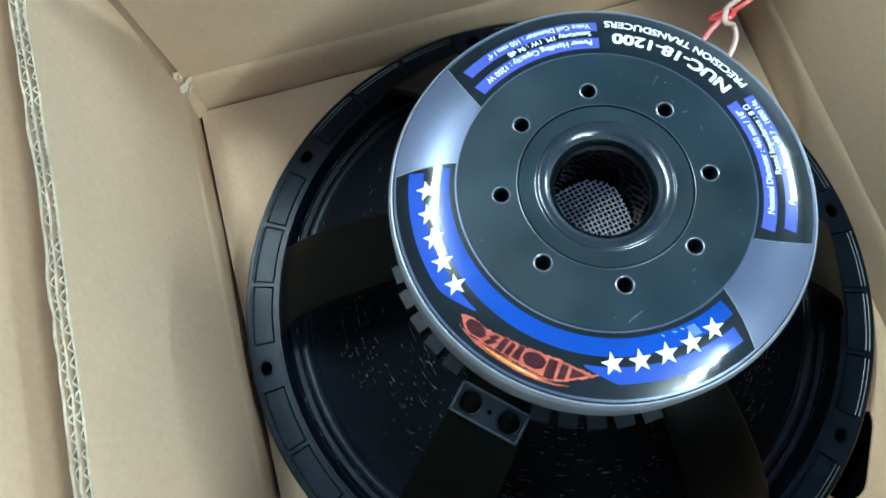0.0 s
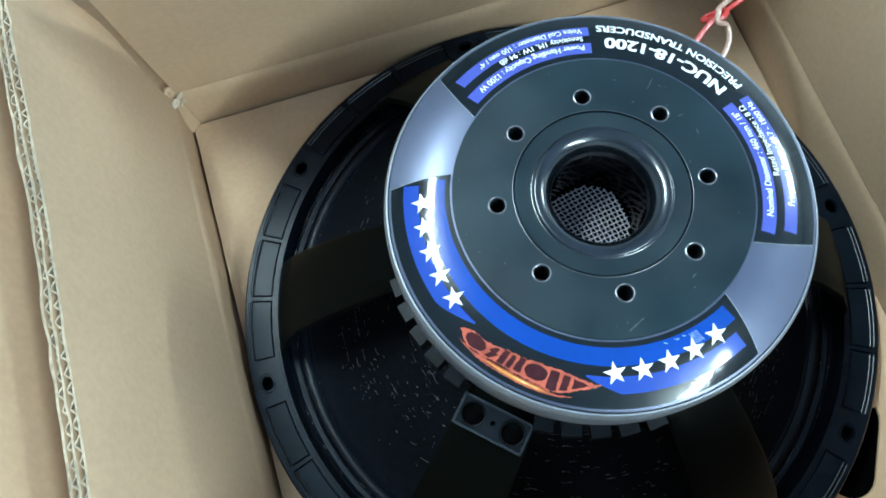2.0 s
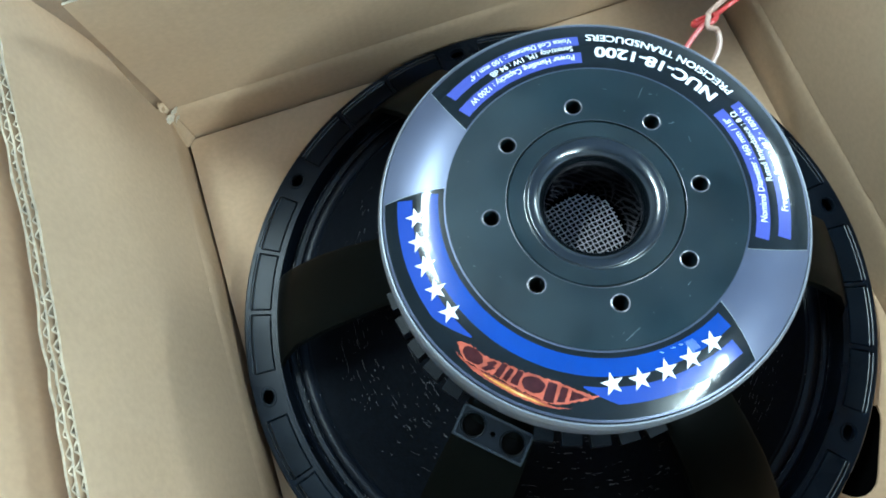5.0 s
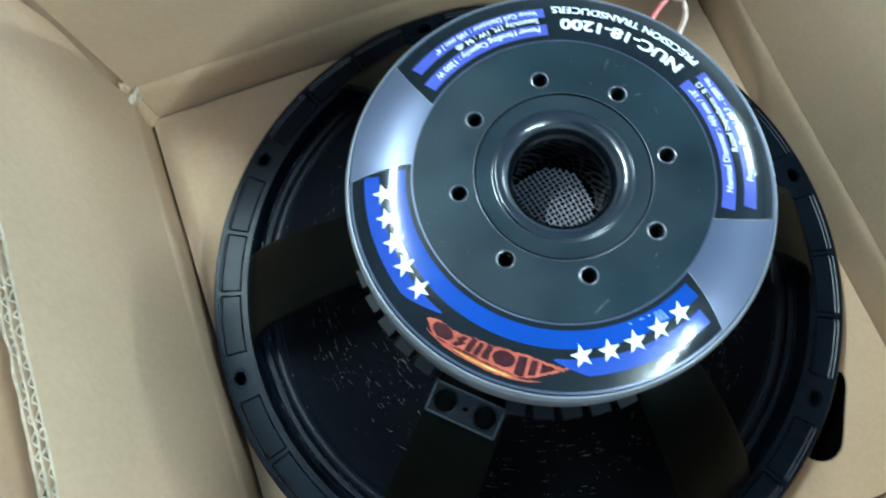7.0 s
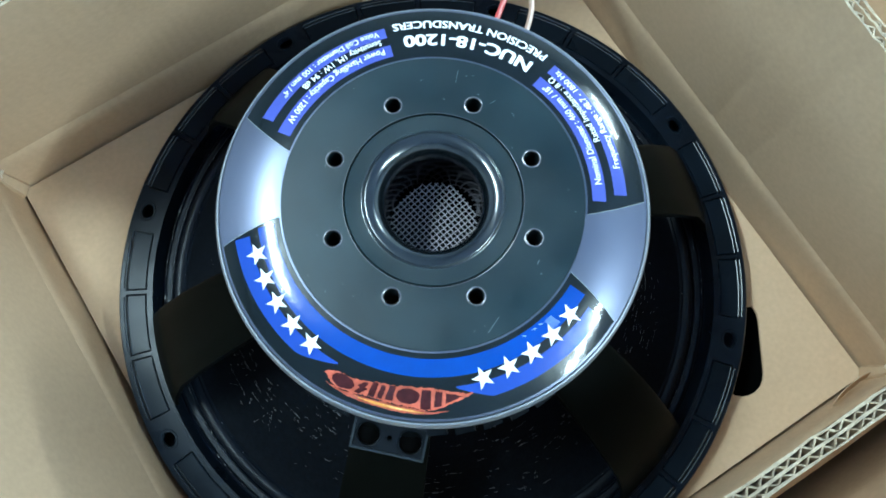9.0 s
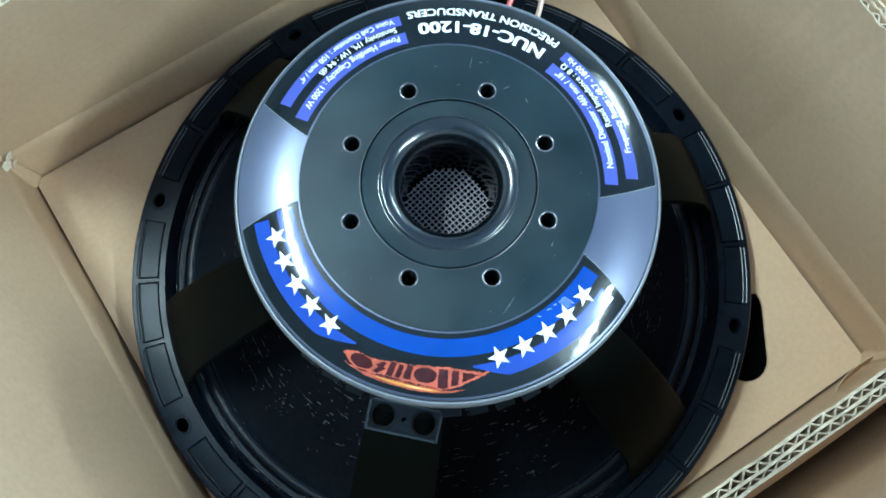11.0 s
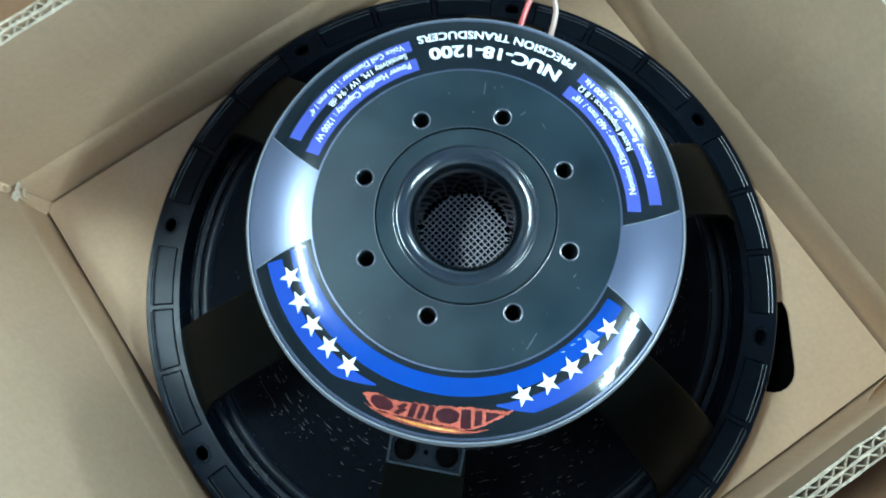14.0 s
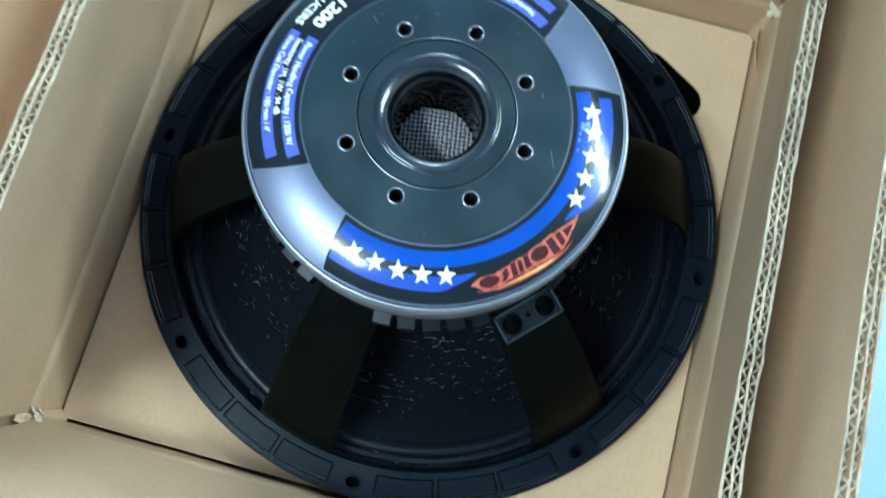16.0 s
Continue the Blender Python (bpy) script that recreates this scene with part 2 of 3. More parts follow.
def flap_panel(thing, mat, m, width, length, thick=BOARD, pitch=0.0078, bow=0.0, seed=0, rows=10, left=0.0, right=0.0, creases=()):
    """A flap of double-wall board: x along its width, z up its length, y its thickness outwards, three liners and two flutings.
    bow: how far its middle swells; left, right: how much wider its free edge is at either end; creases: where soft dents run from the fold to the free edge."""
    rnd = random.Random(seed)
    paper = 0.0013
    cols = 160 if creases else 48

    edge_wave = 0.0010

    def place(u, y, z):
        v = z / length
        w = min(1.0, max(0.0, v - 0.15) / 0.3)
        wr = v if right < 0 else w
        x = -width / 2 - left * w + (width + left * w + right * wr) * u
        wave = bow * math.sin(math.pi * v) * (1 - 0.5 * (2 * u - 1) ** 2) + 0.0028 * noise.noise(Vector((u * 4, v * 3, seed * 3.7))) * v + 0.0005 * noise.noise(Vector((u * 17, v * 8, seed * 1.7))) * v + edge_wave * v ** 8 * noise.noise(Vector((u * 40, y * 300, seed)))
        wave += sum(0.0011 * math.exp(-((x - c) / 0.0038) ** 2) * (0.6 + 0.4 * noise.noise(Vector((v * 6, c * 90, 2.0)))) for c in creases)
        return m @ Vector((x, y + wave, z))

    def liner(y0):
        bm = bmesh.new()
        top = [length + 0.0016 * noise.noise(Vector((k * 0.9, seed, y0 * 900))) for k in range(cols + 1)]
        sheets = [[[bm.verts.new(place(i / cols, y, top[i] * j / rows)) for i in range(cols + 1)] for j in range(rows + 1)] for y in (y0, y0 + paper)]
        for g in sheets:
            for j in range(rows):
                for i in range(cols):
                    bm.faces.new((g[j][i], g[j][i + 1], g[j + 1][i + 1], g[j + 1][i]))
        p, q = sheets
        for i in range(cols):
            bm.faces.new((p[rows][i], p[rows][i + 1], q[rows][i + 1], q[rows][i])).material_index = 1
        for j in range(rows):
            for i in (0, cols):
                bm.faces.new((p[j][i], p[j + 1][i], q[j + 1][i], q[j][i]))
        return bm

    def fluting(lo, hi):
        bm = bmesh.new()
        n = int(width / pitch) * 4
        prev = None
        crush = rnd.uniform(0, 9)
        phase = 0.0
        for k in range(n + 1):
            u = 0.002 + 0.996 * k / n + rnd.uniform(-0.0006, 0.0006)
            phase = math.pi * k / 2 + 0.5 * noise.noise(Vector((k * 0.13, crush, 5.0)))
            swing = 0.62 * math.sin(phase) + 0.38 * (1 if math.sin(phase) > 0 else -1) * abs(math.sin(phase)) ** 0.5
            y = (lo + hi) / 2 + (hi - lo) / 2 * swing
            dent = rnd.uniform(0.0, 0.0018) + 0.0022 * max(0, noise.noise(Vector((k * 0.11, crush, 0))))
            col = []
            for z in (0.0, length * 0.5, length * 0.85, length - dent):
                for off in (-0.0014, 0.0014):
                    col.append(bm.verts.new(place(u + off, y, z)))
            if prev:
                for j in range(3):
                    for o in (0, 1):
                        bm.faces.new((prev[2 * j + o], col[2 * j + o], col[2 * j + 2 + o], prev[2 * j + 2 + o]))
                bm.faces.new((prev[6], prev[7], col[7], col[6]))
            prev = col
        return bm

    flap = part("flap", liner(0.0), mat, thing, "raised corrugated flap with its cut edge showing")
    middle = part("middle_liner", liner(thick * 0.46), mat, flap)
    outside = part("outer_liner", liner(thick - paper), mat, flap)
    for ob in (flap, middle, outside):
        ob.data.materials.append(FLUTE)
    part("fluting", fluting(paper, thick * 0.46), FLUTE, flap, "pale wavy paper core of the board", smooth=False)
    part("fluting", fluting(thick * 0.46 + paper, thick - paper), FLUTE, flap, "pale wavy paper core of the board", smooth=False)


def wall_frame(side):
    """The pose of carton side 0..3 (0: +x of the carton, then anticlockwise): x along the side, y outwards, z up."""
    return pose(0, 0, 0, 0, 0, TURN + 90 * side - 90)


# side: (top offset, top height) of the inner flap and of the outer flap
INNER = {0: (0.236, 0.196), 1: (0.205, 0.195), 2: (0.267, 0.193), 3: (0.190, 0.187)}
OUTER = {0: (0.290, 0.200), 1: (0.300, 0.200), 2: (0.306, 0.200), 3: (0.228, 0.225)}
FOLD_Z = 0.026


def carton(name, label, offset, fold_z, base_z, tops, mats, gap, seed, spread, dents=()):
    thing = new(name)
    tagged(thing, label, "cardboard box")
    for side in range(4):
        f = wall_frame(side)
        mat = mats[(side + 1) % 2]
        bm = bmesh.new()
        # side wall with a soft crease at the fold
        prof = [(offset + 0.0016, base_z), (offset + 0.0016, -0.032), (offset + 0.0014, -0.022), (offset + 0.0004, fold_z - 0.030), (offset - 0.0006, fold_z - 0.016), (offset - 0.0008, fold_z - 0.008), (offset - 0.0001, fold_z - 0.0036), (offset + 0.0008, fold_z - 0.0008), (offset + 0.004, fold_z - 0.0006), (offset + BOARD * 0.75, fold_z - 0.001), (offset + BOARD * 0.8, base_z)]
        w = offset + BOARD * 0.4
        cols = 40
        grid = []
        for y, z in prof:
            row = []
            for i in range(cols + 1):
                x = -w + 2 * w * i / cols
                wob = 0.0012 * noise.noise(Vector((x * 18, z * 30, seed + side * 7))) + 0.0006 * noise.noise(Vector((x * 60, z * 90, seed + side * 3)))
                row.append(bm.verts.new(f @ Vector((x, y + wob, z))))
            grid.append(row)
        for a, b in zip(grid, grid[1:]):
            for i in range(cols):
                bm.faces.new((a[i], a[i + 1], b[i + 1], b[i]))
        part("side_wall", bm, mat, thing)
        top_d, top_z = tops[side]
        dy, dz = top_d - offset, top_z - fold_z
        length = math.hypot(dy, dz)
        lean = math.degrees(math.atan2(dy, dz))
        m = f @ pose(0, offset, fold_z, -lean, 0, 0)
        flap_panel(thing, mat, m, 2 * (offset - gap), length, bow=0.004 * (1 if side % 2 else -1), seed=seed + side, left=spread[side][0], right=spread[side][1], creases=dents if side == 0 else ())
    bm = bmesh.new()
    box(bm, pose(0, 0, base_z, 0, 0, TURN), 2 * offset, 2 * offset, 0.006)
    part("bottom", bm, mat, thing)
    return thing


inner_box = carton("inner_carton", "brown double-wall cardboard box with raised flaps, inside a larger one", HALF, FOLD_Z, -0.215, INNER, (KRAFT, KRAFT_CROSS), 0.004, 3, {0: (0.018, 0.018), 1: (0.002, 0.0), 2: (0.018, 0.0165), 3: (0, 0)}, (0.015, 0.0525))
carton("outer_carton", "brown double-wall cardboard shipping box standing open on the floor", HALF + BOARD + 0.003, FOLD_Z - 0.01, FLOOR_Z, OUTER, (KRAFT_OUTER, KRAFT_OUTER_CROSS), -0.004, 11, {0: (0.0, 0.045), 1: (0.045, 0.045), 2: (0.045, 0.0), 3: (0.02, 0.02)})


def rounded_slot(cx, cy, ang, length, width, n=10):
    out = []
    r = width / 2
    for s, start in ((1, -90), (-1, 90)):
        for k in range(n + 1):
            a = radians(start + 180 * k / n)
            out.append((s * (length / 2 - r) + r * math.cos(a), r * math.sin(a)))
    c, sn = math.cos(radians(ang)), math.sin(radians(ang))
    return [(cx + x * c - y * sn, cy + x * sn + y * c) for x, y in out]


def pad():
    c, s = math.cos(radians(TURN)), math.sin(radians(TURN))
    h = HALF - 0.0015
    outer = [(x * c - y * s, x * s + y * c) for x, y in ((-h, -h), (h, -h), (h, h), (-h, h))]
    slot = rounded_slot(0.228, -0.0515, -90, 0.074, 0.035)
    bm = sheet_with_holes(outer, [slot], PAD_Z, 0.0018)
    top = [v for v in bm.verts if abs(v.co.z - PAD_Z) < 1e-6 and max(abs(v.co.x), abs(v.co.y)) > 0.05]
    # underside and rim
    low = [bm.verts.new((x, y, PAD_Z - 0.007)) for x, y in outer]
    hi = [min(top, key=lambda v: (v.co.x - x) ** 2 + (v.co.y - y) ** 2) for x, y in outer]
    for i in range(4):
        j = (i + 1) % 4
        bm.faces.new((hi[i], hi[j], low[j], low[i]))
    ob = link("cardboard_pad", bm, KRAFT_PAD, smooth=False)
    return tagged(ob, "flat brown cardboard pad with a hand hole under the loudspeaker", "cardboard pad")


pad_sheet = pad()


def paper_flake(bm, m, w, h, seed, thick=0.0005):
    """A small ragged scrap of paper lying in the plane of the pose m, a little curled."""
    rnd = random.Random(seed)
    n = 14
    ring = []
    for k in range(n):
        b = 2 * math.pi * k / n
        q = rnd.uniform(0.7, 1.1)
        x, y = w / 2 * q * math.cos(b), h / 2 * q * math.sin(b)
        ring.append((x, y, 0.25 * x * x / w + rnd.uniform(0, 0.0006)))
    top = [bm.verts.new(m @ Vector((x, y, z + thick))) for x, y, z in ring]
    low = [bm.verts.new(m @ Vector((x, y, z))) for x, y, z in ring]
    bm.faces.new(top)
    bm.faces.new(low[::-1])
    for k in range(n):
        bm.faces.new((low[k], low[(k + 1) % n], top[(k + 1) % n], top[k]))


def torn_corners():
    """Frayed paper where the fold lines of the inner carton are cut at its corners."""
    box_frame = pose(0, 0, 0, 0, 0, TURN)
    for k, (sx, sy) in enumerate(((-1, 1), (1, -1), (1, 1), (-1, -1))):
        bm = bmesh.new()
        f = box_frame @ pose(sx * (HALF - 0.0042), sy * (HALF - 0.0042), 0, 0, 0, 45 if sx * sy < 0 else -45) @ pose(0, 0, 0, 90 if sy > 0 else -90, 0, 0)
        flip = 1 if sy > 0 else -1
        for i, (x, z, w, h) in enumerate(((-0.003, 0.024, 0.008, 0.010), (0.003, 0.026, 0.009, 0.007), (0.001, 0.018, 0.006, 0.007))):
            paper_flake(bm, f @ pose(x, flip * z, 0.0006 * i, 8 * i, 10 * (i - 1), 0), w, h, 40 * k + i)
        part("torn_corner", bm, TORN, inner_box, "frayed torn paper at the corner")
        bm = bmesh.new()
        rows = []
        for j in range(5):
            z = -0.023 + 0.011 * j
            q = 0.010 - 0.0012 * j
            rows.append([bm.verts.new(f @ Vector((x * q, flip * z, y * 0.001 + 0.0005 * math.sin(j)))) for x, y in ((-1, -5), (-0.4, 0), (0.4, 0), (1, -5))])
        for p, q in zip(rows, rows[1:]):
            for i in range(3):
                bm.faces.new((p[i], p[i + 1], q[i + 1], q[i]))
        part("corner_gusset", bm, KRAFT, inner_box)
    # frayed scraps along the slit where two raised flaps meet
    bm = bmesh.new()
    for i, v in enumerate((0.03, 0.06, 0.10)):
        x, y, z = -HALF - 0.0335 * v + 0.0035, HALF - 0.0285 * v - 0.0030, FOLD_Z + 0.168 * v
        paper_flake(bm, box_frame @ pose(x, y, z, 70 + 13 * (i % 3), 20 * (i % 2), 40 + 25 * (i % 4)), 0.004 + 0.0015 * (i % 3), 0.0035 + 0.001 * (i % 2), 90 + i)
    part("torn_corner", bm, KRAFT, inner_box, "frayed paper at the foot of the slit between two flaps")
    bm = bmesh.new()
    paper_flake(bm, box_frame @ pose(HALF - 0.028, -HALF + 0.006, 0.000, 65, 0, 4), 0.042, 0.018, 7)
    part("loose_paper", bm, KRAFT, inner_box, "loose torn paper strip")
    bm = bmesh.new()
    paper_flake(bm, pose(0.2385, -0.016, PAD_Z + 0.0008, 0, 0, 60), 0.016, 0.011, 9)
    part("torn_paper", bm, KRAFT, pad_sheet, "torn paper at the end of the hand hole")


torn_corners()


# pitch-black block added under the pad; stands in for the hand hole's shade
def hole_blackout():
    bm = bmesh.new()
    box(bm, pose(0, 0, -0.209, 0, 0, TURN), 0.462, 0.462, 0.172)
    bevel(bm, 0.003)
    tagged(link("hole_blackout_block", bm, PITCH), "black filler block added under the pad so its hand hole looks dark", "foam block")


hole_blackout()

# ---- loudspeaker ----
TOP = 0.194
speaker = new("loudspeaker")
tagged(speaker, "large black round loudspeaker lying face down on the pad, magnet up", "loudspeaker")
HOLE_TURN = -12.92


def flange():
    holes = []
    pads = []
    for k in range(8):
        a = HOLE_TURN + 45 * k
        c, s = math.cos(radians(a)), math.sin(radians(a))
        holes.append([(0.2185 * c + x * c - 1.3 * y * s, 0.2185 * s + x * s + 1.3 * y * c) for x, y in circle(0, 0, 0.0042, 18)])
        for j in range(3):
            a0, a1 = a + 4.2 + 12.3 * j, a + 4.2 + 12.3 * j + 11.6
            pads.append((a0, a1))

    def outline(a0, a1, r0, r1, inset):
        d = math.degrees(inset / r0)
        n = 8
        pts = [((r1 - inset), a0 + d + (a1 - a0 - 2 * d) * k / n) for k in range(n + 1)]
        pts += [((r0 + inset), a1 - d - (a1 - a0 - 2 * d) * k / n) for k in range(n + 1)]
        return [(r * math.cos(radians(a)), r * math.sin(radians(a))) for r, a in pts]

    outer = circle(0, 0, 0.2285, 160)
    inner = circle(0, 0, 0.2065, 160)
    cuts = [outline(a0, a1, 0.2092, 0.2245, 0.0) for a0, a1 in pads]
    bm = sheet_with_holes(outer, [inner] + holes + cuts, 0.0, 0.0035)
    lathe([(0.2285, 0.0), (0.2295, -0.0012), (0.2298, -0.004), (0.2290, -0.021), (0.2, -0.0235)], 160, bm=bm)
    bmesh.ops.remove_doubles(bm, verts=bm.verts, dist=1e-5)
    part("flange", bm, BASKET, speaker)
    for a0, a1 in pads:
        bm = bmesh.new()
        pts = outline(a0, a1, 0.2092, 0.2245, 0.0008)
        top = outline(a0, a1, 0.2092, 0.2245, 0.0014)
        edge = [bm.verts.new((x, y, -0.0033)) for x, y in outline(a0, a1, 0.2092, 0.2245, -0.0003)]
        lo = [bm.verts.new((x, y, -0.0034)) for x, y in pts]
        mid = [bm.verts.new((x, y, -0.0009)) for x, y in pts]
        hi = [bm.verts.new((x, y, -0.0003)) for x, y in top]
        n = len(pts)
        for u, w in ((edge, lo), (lo, mid), (mid, hi)):
            for i in range(n):
                bm.faces.new((u[i], u[(i + 1) % n], w[(i + 1) % n], w[i]))
        bm.faces.new(hi)
        panel = part("flange_panel", bm, PANEL, speaker)
        # lighter glossy beads added to draw the glint lines of the panel edges
        for r, z in ((0.2232, -0.0004), (0.2256, -0.0001)):
            bead = [(r * math.cos(radians(a)), r * math.sin(radians(a)), z) for a in np.linspace(a0 + 0.4, a1 - 0.4, 9)]
            part("panel_glint_bead", tube(bmesh.new(), bead, 0.00060, 8), EDGE, panel)
    for k in range(8):
        a = radians(HOLE_TURN + 45 * k)
        bm = lathe([(0.0042, -0.0030), (0.0043, -0.0006), (0.0049, 0.0003), (0.0056, 0.0003), (0.0060, -0.0001)], 20)
        ob = part("bolt_hole_rim", bm, PANEL, speaker)
        ob.matrix_basis = pose(0.2185 * math.cos(a), 0.2185 * math.sin(a), 0, 0, 0, math.degrees(a)) @ Matrix.Diagonal((1, 1.3, 1, 1))
    # rim that stands at the inner edge and the basket wall below it
    bm = lathe([(0.2068, -0.0005), (0.2062, 0.0012), (0.2048, 0.0012), (0.2040, -0.002), (0.2034, -0.010), (0.2015, -0.014)], 160)
    part("inner_rim", bm, BASKET, speaker)


flange()


def arms():
    prof = [(0.2052, -0.004), (0.2035, 0.006), (0.198, 0.022), (0.182, 0.048), (0.158, 0.076), (0.134, 0.097), (0.116, 0.109), (0.102, 0.116)]
    for k in range(6):
        a = -102.0 + 60 * k
        bm = bmesh.new()
        rows = []
        for r, z in prof:
            u = (r - 0.102) / 0.103
            w = 0.0205 + 0.0085 * u + 0.004 * max(0, u - 0.85) * 6
            row = []
            for y, dz in ((-w, -0.010), (-w, -0.0022), (-w + 0.0025, 0.0), (-w * 0.5, 0.0006), (0, 0.0008), (w * 0.5, 0.0006), (w - 0.0025, 0.0), (w, -0.0022), (w, -0.010)):
                rr = math.sqrt(max(r * r - y * y, 1e-6)) if u > 0.9 else r
                row.append(bm.verts.new((rr, y, z + dz)))
            rows.append(row)
        for p, q in zip(rows, rows[1:]):
            for i in range(8):
                bm.faces.new((p[i], p[i + 1], q[i + 1], q[i]))
        ob = part("arm", bm, ARM, speaker)
        ob.matrix_basis = pose(0, 0, 0, 0, 0, a)


arms()


def cone():
    prof = [(0.055, 0.088), (0.060, 0.086), (0.100, 0.052), (0.150, 0.010), (0.168, -0.006), (0.180, -0.0105), (0.1835, -0.0112)]
    bm = lathe(prof, 128)
    part("cone", bm, CONE, speaker, "black paper cone with pale fibres")
    prof = [(0.1835, -0.0112), (0.1845, -0.0107), (0.1849, -0.0105), (0.1853, -0.0107), (0.1862, -0.0112)]
    prof += [(0.1862 + 0.0066 * k / 8, -0.0112 + 0.0008 * math.sin(math.pi * k / 8)) for k in range(1, 9)]
    for peak in (0.1942, 0.1997):
        prof += [(peak - 0.0010, -0.0122), (peak - 0.0003, -0.0108), (peak, -0.0105), (peak + 0.0003, -0.0108), (peak + 0.0012, -0.0126)]
    prof += [(0.2030, -0.0135)]
    bm = lathe(prof, 128)
    part("surround", bm, SURROUND, speaker)
    # pale fibres pressed in the paper
    rnd = random.Random(5)
    bm = bmesh.new()
    for _ in range(2600):
        a = rnd.uniform(0, 360)
        r = 0.078 + 0.0031 * rnd.randrange(29) + rnd.gauss(0, 0.0004)
        if noise.noise(Vector((a * 0.12, r * 90, 3.0))) < -0.12:
            continue
        t = (r - 0.060) / 0.108
        z = 0.086 - 0.092 * t + 0.0012
        m = pose(0, 0, 0, 0, 0, a) @ pose(r, 0, z, 0, 40, 0) @ pose(0, 0, 0, 0, 0, rnd.gauss(90, 4))
        box(bm, m, min(0.0060, rnd.expovariate(600) + 0.0008), rnd.uniform(0.00005, 0.00011), 0.00008)
    # glints along the surround's ridges, put in as tiny pale boxes
    for ring, z, count in ((0.1849, -0.0106, 40), (0.1942, -0.0106, 320), (0.1997, -0.0106, 320)):
        for _ in range(count):
            a = rnd.uniform(0, 360)
            if noise.noise(Vector((a * 0.05, ring * 500, 1.0))) < -0.05:
                continue
            box(bm, pose(0, 0, 0, 0, 0, a) @ pose(ring + rnd.gauss(0, 0.0002), 0, z, 0, 0, 90), rnd.uniform(0.0003, 0.0014), rnd.uniform(0.0001, 0.0003), 0.0003)
    ob = part("fibre_and_glint_fleck", bm, material("pale_fibre_glint", (0.34, 0.35, 0.36), rough=0.3), speaker, smooth=False)
    tagged(ob, kind="stuff")


cone()


def motor():
    # neck with cooling fins
    bm = lathe([(0.050, 0.085), (0.098, 0.100), (0.1015, 0.112), (0.1015, 0.126), (0.094, 0.130)], 96)
    part("basket_neck", bm, BASKET, speaker)
    bm = lathe([(0.090, 0.128), (0.1005, 0.128), (0.1005, 0.155)], 96)
    part("magnet_plate", bm, BASKET, speaker)
    fin = bmesh.new()
    box(fin, pose(0.1065, 0, 0.118, 0, 0, 0), 0.0125, 0.0105, 0.013)
    for v in fin.verts:
        if v.co.x > 0.11 and v.co.z > 0.125:
            v.co.z -= 0.003
    bevel(fin, 0.0013, 2)
    first = part("cooling_fin", fin, FINS, speaker)
    angles = []
    for k in range(6):
        base = -102.0 + 60 * k
        angles += [base + 14.2 + 7.9 * j for j in range(5)]
    for i, a in enumerate(angles):
        ob = first if i == 0 else first.copy()
        if i:
            scene.collection.objects.link(ob)
        ob.matrix_basis = pose(0, 0, 0, 0, 0, a) @ pose(0, 0, 0, 4, 0, 3)
    # grey cover round the magnet
    prof = [(0.1000, 0.152), (0.1080, 0.1525), (0.1092, 0.155), (0.1095, 0.166), (0.1095, 0.1775), (0.1090, 0.1815), (0.1078, 0.1838), (0.1070, 0.1840), (0.1066, 0.1832)]
    prof += [(0.1064, 0.1815)]
    bm = lathe(prof, 160)
    part("magnet_sleeve", bm, COVER, speaker, "grey rubber sleeve round the magnet")
    prof = [(0.1063, 0.1815)] + [(0.1062 - 0.0319 * k / 14, ring_z(0.1062 - 0.0319 * k / 14)) for k in range(15)] + [(0.0741, 0.1915)]
    bm = lathe(prof, 160)
    part("cover_ring", bm, SHEEN, speaker, "silvery grey painted ring")
    # back plate with eight holes
    holes = [circle(0.0524 * math.cos(radians(112.5 - 45 * k)), 0.0524 * math.sin(radians(112.5 - 45 * k)), 0.0041, 24) for k in range(8)]
    bm = sheet_with_holes(circle(0, 0, 0.0740, 128), [circle(0, 0, 0.0440, 96)] + holes, TOP, 0.022)
    lathe([(0.0740, TOP), (0.0743, TOP - 0.0004), (0.0743, TOP - 0.004)], 128, bm=bm)
    part("back_plate", bm, PLATE, speaker)
    for k in range(8):
        a = radians(112.5 - 45 * k)
        bm = lathe([(0.0037, -0.0006), (0.0040, 0.00005), (0.0043, 0.0002), (0.0047, 0.00005)], 24)
        ob = part("hole_rim", bm, material_rim, speaker)
        ob.matrix_basis = pose(0.0524 * math.cos(a), 0.0524 * math.sin(a), TOP)
    prof = [(0.0435, TOP - 0.022), (0.0435, TOP - 0.0006), (0.0430, TOP - 0.0001)]
    prof += [(0.0430 - 0.0078 * k / 8, TOP - 0.0001 - 0.0004 * math.sin(math.pi / 2 * k / 8)) for k in range(1, 9)]
    part("centre_ring", lathe(prof, 128), PLATE, speaker)
    bm = lathe([(0.0440, TOP - 0.0002), (0.04415, TOP + 0.00012), (0.0444, TOP + 0.00003)], 128)
    part("ring_edge", bm, material_rim, speaker)
    prof = [(0.0352, TOP - 0.0005), (0.0347, TOP - 0.0004), (0.0343, TOP - 0.0000), (0.0339, TOP + 0.0004), (0.0333, TOP + 0.0007)]
    for k in range(1, 17):
        b = radians(90 * k / 16)
        prof.append((0.0333 - 0.0089 * math.sin(b), TOP - 0.0093 + 0.010 * math.cos(b)))
    prof += [(0.0243, TOP - 0.0115)]
    bm = lathe(prof, 128)
    part("vent_rim", bm, GLOSS, speaker, "rolled glossy black lip of the vent")
    bm = lathe([(0.0243, TOP - 0.012), (0.0243, 0.102)], 96)
    part("vent_tube", bm, TUBE_WALL, speaker)


